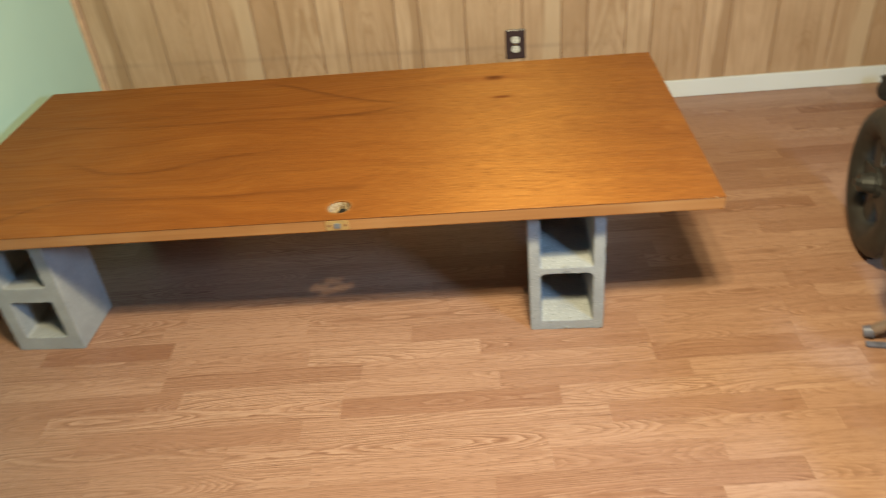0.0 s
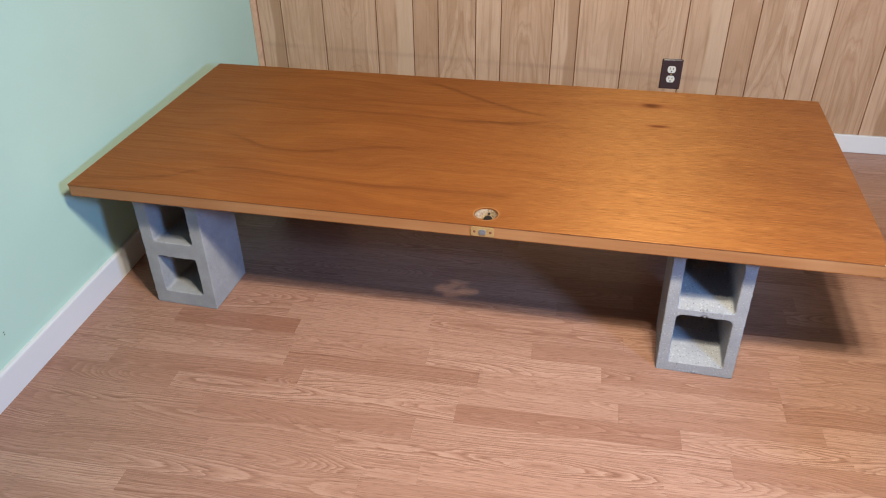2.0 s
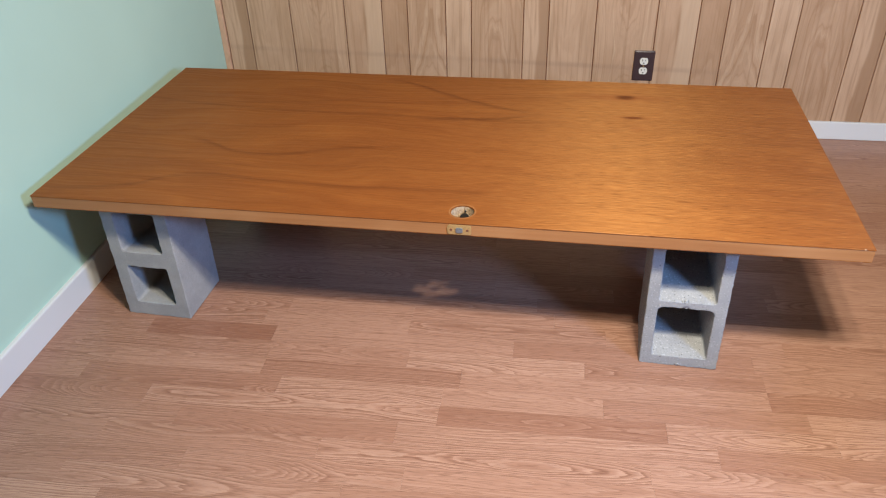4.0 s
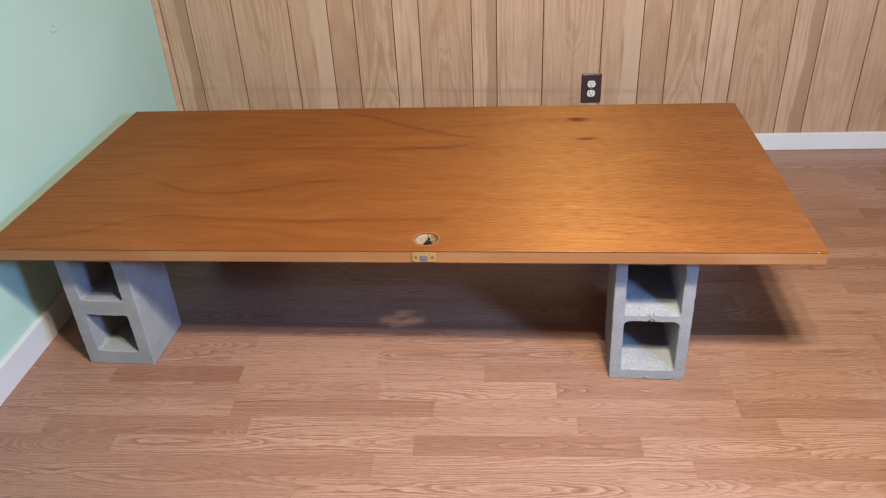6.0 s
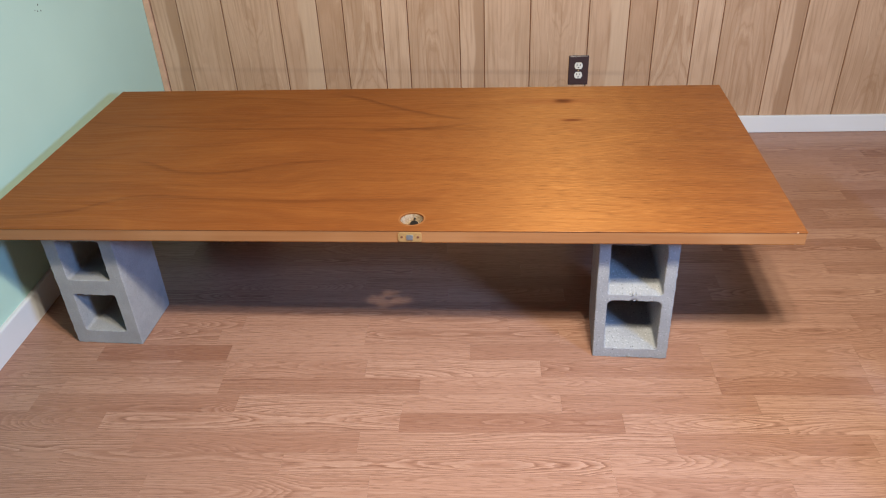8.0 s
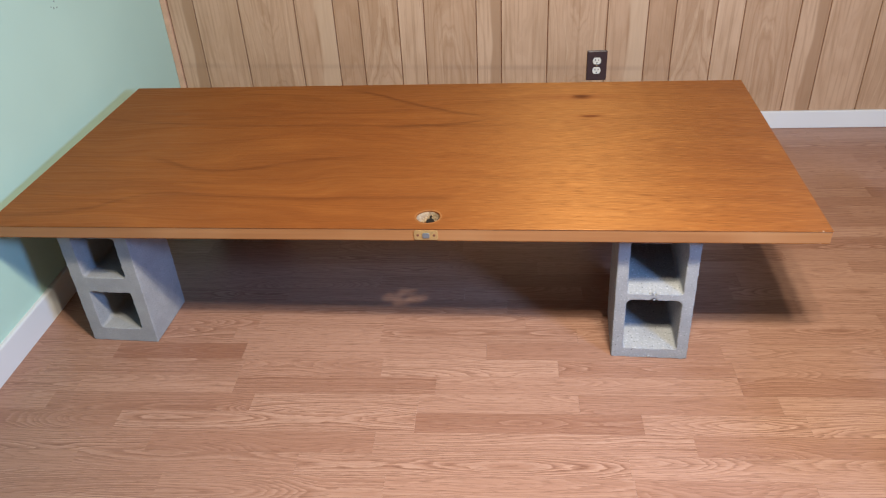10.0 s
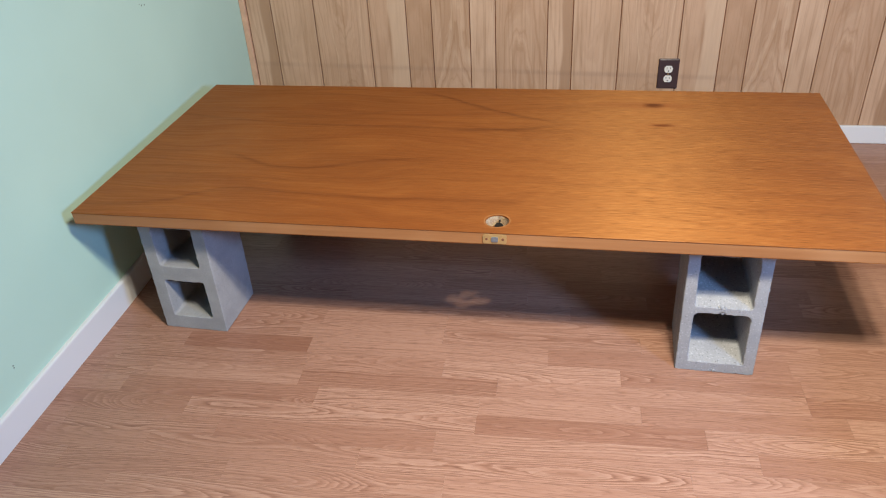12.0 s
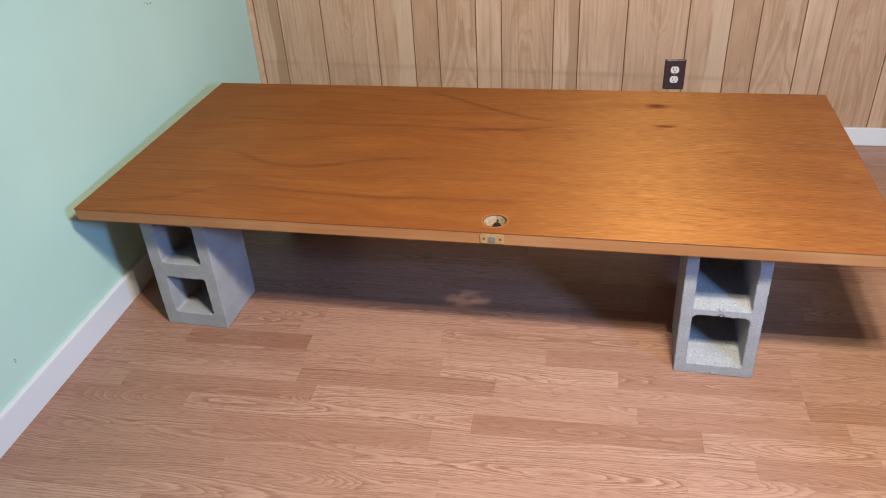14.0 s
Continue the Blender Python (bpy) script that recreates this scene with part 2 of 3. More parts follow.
    c = k.mix(k.math("MULTIPLY", k.span(pores, 0.55, 0.64, 0.0, 0.34), k.span(x, 0.6, 1.4, 0.25, 1.0)), c, (0.085, 0.024, 0.006))
    dash = k.noise(k.vec("MULTIPLY", k.vec("ADD", p, (3.0, 5.0, 0.0)), (24.0, 320.0, 1.0)), 1.0, 1.0, 0.5)
    c = k.mix(k.math("MULTIPLY", k.span(dash, 0.62, 0.68, 0.0, 0.46), k.span(x, 0.9, 1.5, 0.15, 1.0)), c, (0.07, 0.018, 0.005))
    c = k.mix(k.math("MULTIPLY", k.span(dash, 0.32, 0.38, 0.35, 0.0), k.span(x, 0.9, 1.5, 0.15, 1.0)), c, (0.40, 0.155, 0.042))
    knot = 0.0
    for kx, ky, sx, sy, f in ((1.505, 0.790, 0.20, 0.032, 0.85), (1.520, 0.790, 0.040, 0.020, 0.94), (1.538, 0.640, 0.036, 0.011, 0.95), (1.530, 0.640, 0.11, 0.018, 0.35), (1.549, 0.560, 0.032, 0.024, 0.55), (1.53, 0.60, 0.12, 0.045, 0.22)):
        ex = k.math("DIVIDE", k.math("SUBTRACT", x, kx), sx)
        ey = k.math("DIVIDE", k.math("SUBTRACT", y, ky), sy)
        d = k.math("SQRT", k.math("ADD", k.math("MULTIPLY", ex, ex), k.math("MULTIPLY", ey, ey)))
        d = k.math("ADD", d, k.math("MULTIPLY_ADD", fine, 1.0, -0.5))
        if f > 0.9:
            knot = k.math("MAXIMUM", knot, k.span(d, 0.30, 1.30, 1.0, 0.0, True))
        c = k.mix(k.span(d, 0.30, 1.10, f, 0.0, True), c, (0.085, 0.018, 0.006) if f > 0.9 else (0.17, 0.036, 0.009))
    # pale worn ring round the bore
    rx, ry = k.math("SUBTRACT", x, 1.118), k.math("SUBTRACT", y, 0.0545)
    rr = k.math("SQRT", k.math("ADD", k.math("MULTIPLY", rx, rx), k.math("MULTIPLY", ry, ry)))
    c = k.mix(k.span(k.math("ABSOLUTE", k.math("SUBTRACT", rr, 0.0316)), 0.0004, 0.0016, 0.25, 0.0, True), c, (0.55, 0.34, 0.16))
    wear = k.noise(k.vec("MULTIPLY", p, (60.0, 0.0, 0.0)), 1.0, 3.0)
    wear = k.math("MULTIPLY", k.span(y, 0.0005, 0.004, 1.0, 0.0), k.math("MULTIPLY", k.span(wear, 0.58, 0.66, 0.0, 0.6), k.span(x, 1.97, 2.02)))
    c = k.mix(wear, c, (0.74, 0.52, 0.32))
    # small pale nicks in the varnish
    spots = k.n.new("ShaderNodeTexVoronoi")
    spots.inputs["Scale"].default_value = 3.1
    k.put(spots.inputs["Vector"], k.vec("MULTIPLY", p, (1.0, 1.4, 0.0)))
    c = k.mix(k.span(spots.outputs["Distance"], 0.004, 0.008, 0.7, 0.0), c, (0.70, 0.52, 0.32))
    k.colour(c)
    # varnished fibres scatter across the grain
    k.rough(k.span(fine, 0.3, 0.7, 0.44, 0.63))
    k.b.inputs["Specular Tint"].default_value = (1.0, 0.56, 0.20, 1)
    k.b.inputs["Anisotropic"].default_value = 0.96
    # knots stay dull where the resin kept the varnish off
    sheen = k.math("MULTIPLY", k.span(fine, 0.36, 0.62, 1.12, 0.82), k.span(dash, 0.40, 0.66, 1.10, 0.72))
    k.put(k.b.inputs["Specular IOR Level"], k.math("MULTIPLY", sheen, k.span(knot, 0.0, 1.0, 0.86, 0.26)))
    k.put(k.b.inputs["Tangent"], k.join(0.0, 1.0, 0.0))
    k.bump(k.math("ADD", fine, k.math("MULTIPLY", pores, 0.9)), 0.78, 0.0010)
    k.b.inputs["Coat Weight"].default_value = 0.05
    k.b.inputs["Coat Roughness"].default_value = 0.30
    return k.m


def edge_wood():
    k = Mat("door_edge_wood", 0.45, spec=0.4)
    p = k.local()
    s = k.noise(k.vec("MULTIPLY", p, (2.0, 60.0, 90.0)), 1.0, 3.0)
    b = k.noise(k.vec("MULTIPLY", p, (3.0, 1.0, 1.0)), 1.0, 2.0)
    c = k.mix(k.span(s, 0.35, 0.7), (0.333, 0.147, 0.055), (0.281, 0.115, 0.040))
    c = k.mix(k.span(b, 0.5, 0.68, 0.0, 0.4), c, (0.414, 0.215, 0.096))
    k.colour(c)
    return k.m


def concrete():
    k = Mat("concrete_block", 0.92, spec=0.2)
    p = k.local()
    q = k.vec("ADD", p, k.join(k.math("MULTIPLY", k.rand(), 9.0), 0.0, 0.0))
    a = k.noise(q, 14.0, 4.0, 0.6)
    coarse, spare, spare2 = k.split(k.n.new("ShaderNodeObjectInfo").outputs["Color"])
    g = k.noise(q, 260.0, 3.0, 0.7)
    big = k.noise(q, 210.0, 2.0, 0.5)
    c = k.mix(k.span(a, 0.3, 0.7), (0.254, 0.254, 0.257), (0.320, 0.320, 0.320))
    c = k.mix(k.span(g, 0.56, 0.72, 0.0, 0.6), c, (0.187, 0.187, 0.183))
    c = k.mix(k.math("MULTIPLY", k.span(big, 0.61, 0.69, 0.0, 0.50), coarse), c, (0.546, 0.546, 0.538))
    c = k.mix(k.math("MULTIPLY", k.span(big, 0.28, 0.34, 0.85, 0.0), coarse), c, (0.062, 0.062, 0.062))
    k.colour(c)
    k.bump(k.math("ADD", g, k.math("MULTIPLY", big, 1.2)), 0.40, 0.0022)
    return k.m


def paint(name, colour, rough=0.6, bump=0.10, scale=220.0, vary=0.06):
    k = Mat(name, rough, spec=0.35)
    p = k.place()
    a = k.noise(p, 2.2, 3.0)
    f = k.noise(p, scale, 2.0)
    dark = tuple(v * (1 - vary) for v in colour)
    k.colour(k.mix(k.span(a, 0.3, 0.7), dark, colour))
    k.bump(k.math("ADD", f, k.math("MULTIPLY", k.noise(p, 35.0, 2.0), 0.6)), bump, 0.0015)
    return k.m


def chipboard():
    k = Mat("particle_board", 0.9, spec=0.2)
    p = k.local()
    v = k.noise(p, 330.0, 3.0, 0.7)
    k.colour(k.mix(k.span(v, 0.38, 0.62), (0.20, 0.12, 0.06), (0.56, 0.43, 0.28)))
    k.bump(v, 0.7, 0.002)
    return k.m


def grained(name, colour, rough, metal=0.0, scale=60.0, vary=0.25, spec=0.5):
    k = Mat(name, rough, metal, spec=spec)
    v = k.noise(k.local(), scale, 3.0)
    k.colour(k.mix(k.span(v, 0.3, 0.7), tuple(a * (1 - vary) for a in colour), colour))
    k.rough(k.span(v, 0.3, 0.7, rough * 0.85, min(1.0, rough * 1.2)))
    return k.m


OAK, OAK_REST = oak("oak_strip", False), oak("oak_strip_joined", True)
PANEL, VENEER, EDGE = panelling(), veneer(), edge_wood()
CONCRETE, CHIP = concrete(), chipboard()
MINT = paint("mint_wall_paint", (0.462, 0.655, 0.542), 0.6, 0.14)
WHITE = paint("white_trim_paint", (0.67, 0.67, 0.665), 0.4, 0.05, 90.0)
# unseen far walls and ceiling, set very dark to hold back bounced light
FARWALL = paint("dark_unseen_wall", (0.048, 0.032, 0.022), 0.6, 0.05, 60.0, 0.2)
CEIL = paint("dark_unseen_ceiling", (0.11, 0.105, 0.10), 0.8, 0.2, 120.0)
GROOVE = grained("groove_brown", (0.17, 0.062, 0.026), 0.8)
UNDER = grained("floor_underlay", (0.25, 0.125, 0.07), 0.8)
TRIM = grained("corner_trim_wood", (0.62, 0.37, 0.235), 0.5, scale=25.0)
BROWN = grained("brown_plastic", (0.056, 0.034, 0.034), 0.16, vary=0.12)
IVORY = grained("ivory_plastic", (0.66, 0.62, 0.54), 0.35, vary=0.06)
# black standing in for the shade inside small openings
BLACK = grained("opening_shade", (0.012, 0.011, 0.010), 0.7)
BRASS = grained("aged_brass", (0.56, 0.36, 0.15), 0.42, 0.45, 300.0)
STEEL = grained("bright_steel", (0.30, 0.36, 0.42), 0.32, 0.7, 200.0)
RUBBER = grained("black_rubber", (0.027, 0.025, 0.023), 0.55, vary=0.4, scale=40.0)
DARKRIM = grained("dark_grey_rim", (0.045, 0.043, 0.042), 0.42, 0.3)
MARK = grained("grey_scuff", (0.16, 0.19, 0.17), 0.8)
GLASS = Mat("window_glass", 0.0).m
GLASS.node_tree.nodes["Principled BSDF"].inputs["Transmission Weight"].default_value = 1.0


# ---- mesh helpers ----
def part(name, bm, material, parent=None, label="", m=None, smooth=False):
    data = bpy.data.meshes.new(name)
    bmesh.ops.recalc_face_normals(bm, faces=bm.faces)
    bm.to_mesh(data)
    bm.free()
    if material:
        data.materials.append(material)
    if smooth:
        for f in data.polygons:
            f.use_smooth = True
    ob = new(name, data)
    ob.parent = parent
    if m is not None:
        ob.matrix_basis = m
    if label:
        tagged(ob, label)
    return ob


def empty(name, m, label, category, group="", kind=""):
    ob = new(name)
    ob.empty_display_size = 0.05
    ob.matrix_world = m
    return tagged(ob, label, category, group, kind)


def box(x0, x1, y0, y1, z0, z1, bevel=0.0, seg=2, bm=None):
    bm = bm or bmesh.new()
    r = bmesh.ops.create_cube(bm, size=1.0, matrix=Matrix.Translation(((x0 + x1) / 2, (y0 + y1) / 2, (z0 + z1) / 2)) @ Matrix.Diagonal((x1 - x0, y1 - y0, z1 - z0, 1)))
    if bevel:
        es = list({e for v in r["verts"] for e in v.link_edges})
        bmesh.ops.bevel(bm, geom=es, offset=bevel, segments=seg, profile=0.6, affect="EDGES")
    return bm


def tube(bm, a, b, r0, r1=None, seg=16):
    a, b = Vector(a), Vector(b)
    m = Matrix.Translation((a + b) / 2) @ (b - a).to_track_quat("Z", "Y").to_matrix().to_4x4()
    bmesh.ops.create_cone(bm, cap_ends=True, segments=seg, radius1=r0, radius2=r0 if r1 is None else r1, depth=(b - a).length, matrix=m)
    return bm


def lathe(profile, seg=48):
    """Turn a closed profile of (radius, height) round z."""
    bm = bmesh.new()
    rings = []
    for i in range(seg):
        c, s = math.cos(2 * math.pi * i / seg), math.sin(2 * math.pi * i / seg)
        rings.append([bm.verts.new((r * c, r * s, h)) for r, h in profile])
    n = len(profile)
    for i in range(seg):
        a, b = rings[i], rings[(i + 1) % seg]
        for j in range(n):
            bm.faces.new((a[j], b[j], b[(j + 1) % n], a[(j + 1) % n]))
    return bm


def rounded(cx, cz, w, h, radii, step=0.004, like=None):
    """Outline of a rectangle with its own radius at each corner (tr, tl, bl, br), with points about step apart."""
    out = []
    corners = ((1, 1, 0), (-1, 1, 90), (-1, -1, 180), (1, -1, 270))
    arcs = []
    for (sx, sz, a0), r in zip(corners, radii):
        ox, oz = cx + sx * (w / 2 - r), cz + sz * (h / 2 - r)
        n = max(2, int(r * 1.57 / step))
        arcs.append([(ox + r * math.cos(radians(a0 + 90 * i / n)), oz + r * math.sin(radians(a0 + 90 * i / n))) for i in range(n + 1)])
    for i in range(4):
        out += arcs[i]
        (x0, z0), (x1, z1) = arcs[i][-1], arcs[(i + 1) % 4][0]
        n = max(1, int(((like or (w, h))[i % 2] - 0.02) / step))
        out += [(x0 + (x1 - x0) * j / n, z0 + (z1 - z0) * j / n) for j in range(1, n)]
    return out


# ---- setting ----
WALL_SLOPE = 0.022
WALL_TURN = math.degrees(math.atan(WALL_SLOPE))
CEILING = 2.42


def north(x):
    return 1.505 + WALL_SLOPE * (x - 2.4)


def west(y):
    return -0.054 - (0.0237 if y < 0.152 else 0.0416) * (y - 0.152)


EAST, SOUTH = 3.25, -4.2
# unseen slanting wall south of the bike, added to place and aim the window
SLANT = pose(3.152, -0.881, 0, 0, 0, -118)
SLANT_END = SLANT @ Vector((0.95, 0, 0))

# west wall, slightly out of true: a prism along its bent line
bm = bmesh.new()
ys = (SOUTH - 0.1, 0.152, 1.60)
front = [(west(y), y) for y in ys]
back = [(-0.34, y) for y in reversed(ys)]
ring = [bm.verts.new((x, y, 0)) for x, y in front + back]
face = bm.faces.new(ring)
ext = bmesh.ops.extrude_face_region(bm, geom=[face])
bmesh.ops.translate(bm, verts=[v for v in ext["geom"] if isinstance(v, bmesh.types.BMVert)], vec=(0, 0, CEILING))
wall_west = tagged(part("wall_west", bm, MINT), "smooth mint green painted wall", "wall", kind="structure")

# north wall behind the boards
wall_north = tagged(part("wall_north", box(-0.34, EAST + 0.15, 0.0, 0.12, 0, CEILING), GROOVE, m=pose(0, north(0) + 0.006, 0, 0, 0, WALL_TURN)), "wall of light wood-grain panel boards with dark grooves", "wall", kind="structure")
tagged(part("wall_south", box(-0.34, EAST + 0.15, SOUTH - 0.12, SOUTH, 0, CEILING), FARWALL), "plain unseen brown wall, set dark against bounced light", "wall", kind="structure")
# east wall, and the slanting wall in four pieces round its window
bm = box(SLANT_END.x, SLANT_END.x + 0.14, SOUTH, SLANT_END.y + 0.03, 0, CEILING)
box(EAST, EAST + 0.14, -0.74, 1.50, 0, CEILING, bm=bm)
tagged(part("wall_east", bm, FARWALL), "plain unseen brown wall, set dark against bounced light", "wall", kind="structure")
WX0, WX1, WZ0, WZ1 = 0.22, 0.73, 1.17, 1.71
bm = box(-0.23, WX0, 0, 0.14, 0, CEILING)
box(WX1, 0.95, 0, 0.14, 0, CEILING, bm=bm)
box(WX0, WX1, 0, 0.14, 0, WZ0, bm=bm)
box(WX0, WX1, 0, 0.14, WZ1, CEILING, bm=bm)
tagged(part("wall_southeast", bm, FARWALL, m=SLANT), "unseen dark brown wall, added to hold the daylight window", "wall", kind="structure")
window = empty("window_1", SLANT @ pose(0, 0.09, 0), "white framed window letting in cool daylight", "window", kind="structure")
bm = box(WX0, WX0 + 0.05, -0.035, 0.05, WZ0, WZ1)
box(WX1 - 0.05, WX1, -0.035, 0.05, WZ0, WZ1, bm=bm)
box(WX0 + 0.05, WX1 - 0.05, -0.035, 0.05, WZ0, WZ0 + 0.05, bm=bm)
box(WX0 + 0.05, WX1 - 0.05, -0.035, 0.05, WZ1 - 0.05, WZ1, bm=bm)
part("window_frame", bm, WHITE, window)
pane = part("pane", box(WX0 + 0.05, WX1 - 0.05, -0.003, 0.003, WZ0 + 0.05, WZ1 - 0.05), GLASS, window)
pane.visible_shadow = False
tagged(part("ceiling", box(-0.34, EAST + 0.15, SOUTH - 0.12, 1.75, CEILING, CEILING + 0.1), CEIL), "plain unseen ceiling, set dark against bounced light", "ceiling", kind="structure")
floor = tagged(part("floor", box(-0.34, EAST + 0.15, SOUTH - 0.12, 1.75, -0.12, -0.0075), UNDER), "oak-look laminate floor in short narrow strips", "floor", kind="structure")

# baseboards
BH = 0.074
bm = box(-0.10, EAST, -0.013, 0.0, 0, BH, 0.004, 3)
tagged(part("baseboard", bm, WHITE, m=pose(0, north(0), 0, 0, 0, WALL_TURN)), "white painted baseboard along the panelled wall", "baseboard", kind="structure")
bm = bmesh.new()
prof = ((0.0, 0.0), (0.013, 0.0), (0.013, 0.083), (0.0115, 0.0865), (0.008, 0.088), (0.0, 0.088))
rings = []
for y in (SOUTH, 0.152, north(-0.1) - 0.002):
    rings.append([bm.verts.new((west(y) + d, y, h)) for d, h in prof])
for a, b in zip(rings, rings[1:]):
    for i in range(len(prof)):
        j = (i + 1) % len(prof)
        bm.faces.new((a[i], a[j], b[j], b[i]))
bm.faces.new(rings[0])
bm.faces.new(rings[-1])
tagged(part("baseboard", bm, WHITE), "white painted baseboard along the mint wall", "baseboard", kind="structure")
# corner strip between mint paint and boards
cx = west(north(-0.1))
tagged(part("trim", box(cx + 0.001, cx + 0.025, north(-0.1) - 0.010, north(-0.1) + 0.004, BH, CEILING, 0.003), TRIM), "reddish wood corner strip", "trim", kind="structure")

# ---- door slab on blocks ----
DW, DL, DT = 0.914, 2.032, 0.035
HX, HY, HR = 1.118, 0.0545, 0.0284
DOOR = pose(0, 0, 0.4235, 0.06, -0.25, 0)


def plate(x0, x1, y0, y1, z0, z1, cx, cy, r, inset=0.0015, seg=40):
    """A flat board with a round hole through it and softened upper edges."""
    bm = bmesh.new()

    def loop(pts, z):
        return [bm.verts.new((x, y, z)) for x, y in pts]

    def rect(d):
        return [(x0 + d, y0 + d), (x1 - d, y0 + d), (x1 - d, y1 - d), (x0 + d, y1 - d)]

    def circle(q):
        return [(cx + q * math.cos(2 * math.pi * i / seg), cy + q * math.sin(2 * math.pi * i / seg)) for i in range(seg)]

    outer = [loop(rect(inset), z1), loop(rect(0), z1 - inset), loop(rect(0), z0)]
    inner = [loop(circle(r + inset * 0.6), z1), loop(circle(r), z1 - inset * 0.6), loop(circle(r), z0)]
    for rings in (outer, inner):
        for a, b in zip(rings, rings[1:]):
            for i in range(len(a)):
                j = (i + 1) % len(a)
                bm.faces.new((a[i], a[j], b[j], b[i]))
    for k in (0, -1):
        es = []
        for ring in (outer[k], inner[k]):
            for i in range(len(ring)):
                a, b = ring[i], ring[(i + 1) % len(ring)]
                es.append(bm.edges.get((a, b)) or bm.edges.new((a, b)))
        bmesh.ops.triangle_fill(bm, edges=es, use_beauty=True)
    return bm


slab = empty("door_slab", DOOR, "orange-brown varnished flush wooden door laid flat on concrete blocks", "door")
part("top_skin", plate(0, DL, 0, DW, -0.0026, 0.0, HX, HY, HR, 0.0005), VENEER, slab, "glossy orange-brown wood veneer with dark knots")
part("core", plate(0.001, DL - 0.001, 0.0012, DW - 0.001, -DT + 0.002, -0.0036, HX, HY, HR + 0.0012, 0.0004), EDGE, slab, "lighter solid wood edge")
part("bottom_skin", plate(0.0016, DL - 0.0016, 0.0018, DW - 0.0016, -DT, -DT + 0.0019, HX, HY, HR, 0.0004), VENEER, slab)
# particle-board lining of the bore, with the latch bore cut towards the edge
bm = bmesh.new()
seg = 40
lo, hi = [], []
for i in range(seg + 1):
    a = radians(-65 + 310 * i / seg)
    for d, z in ((lo, -DT + 0.0036), (hi, -0.0036)):
        d.append(bm.verts.new((HX + (HR + 0.0005) * math.cos(a), HY + (HR + 0.0005) * math.sin(a), z)))
for i in range(seg):
    bm.faces.new((lo[i], lo[i + 1], hi[i + 1], hi[i]))
part("bore_lining", bm, CHIP, slab, "rough pale particle board inside the bored hole")
# black discs on the far lining stand in for the dark hollow
bm = tube(tube(bmesh.new(), (HX + 0.001, HY + 0.0238, -0.0325), (HX + 0.001, HY + 0.0272, -0.0325), 0.0115, seg=20), (HX + 0.003, HY + 0.0255, -0.0150), (HX + 0.003, HY + 0.0272, -0.0150), 0.0026, seg=12)
part("latch_bore_dark", bm, BLACK, slab)
# brass latch plate let into the front edge
LX, LZ = HX, -0.0175
bm = bmesh.new()
pts = rounded(LX, LZ, 0.057, 0.0255, (0.005,) * 4, 0.003)
f = bm.faces.new([bm.verts.new((x, 0.0006, z)) for x, z in pts])
ext = bmesh.ops.extrude_face_region(bm, geom=[f])
bmesh.ops.translate(bm, verts=[v for v in ext["geom"] if isinstance(v, bmesh.types.BMVert)], vec=(0, -0.0024, 0))
latch = part("latch_plate", bm, BRASS, slab, "brass latch plate with two screws")
bm = bmesh.new()
f = bm.faces.new([bm.verts.new((x, -0.0005, z)) for x, z in rounded(LX, LZ, 0.0165, 0.013, (0.003,) * 4, 0.002)])
ext = bmesh.ops.extrude_face_region(bm, geom=[f])
bmesh.ops.translate(bm, verts=[v for v in ext["geom"] if isinstance(v, bmesh.types.BMVert)], vec=(0, -0.004, 0))
part("latch_bolt", bm, STEEL, latch, "bright steel latch bolt")
for sx in (-0.0195, 0.0195):
    bm = tube(bmesh.new(), (LX + sx, -0.0012, LZ), (LX + sx, -0.0026, LZ), 0.0035, 0.003, 14)
    part("screw", bm, GROOVE, latch)


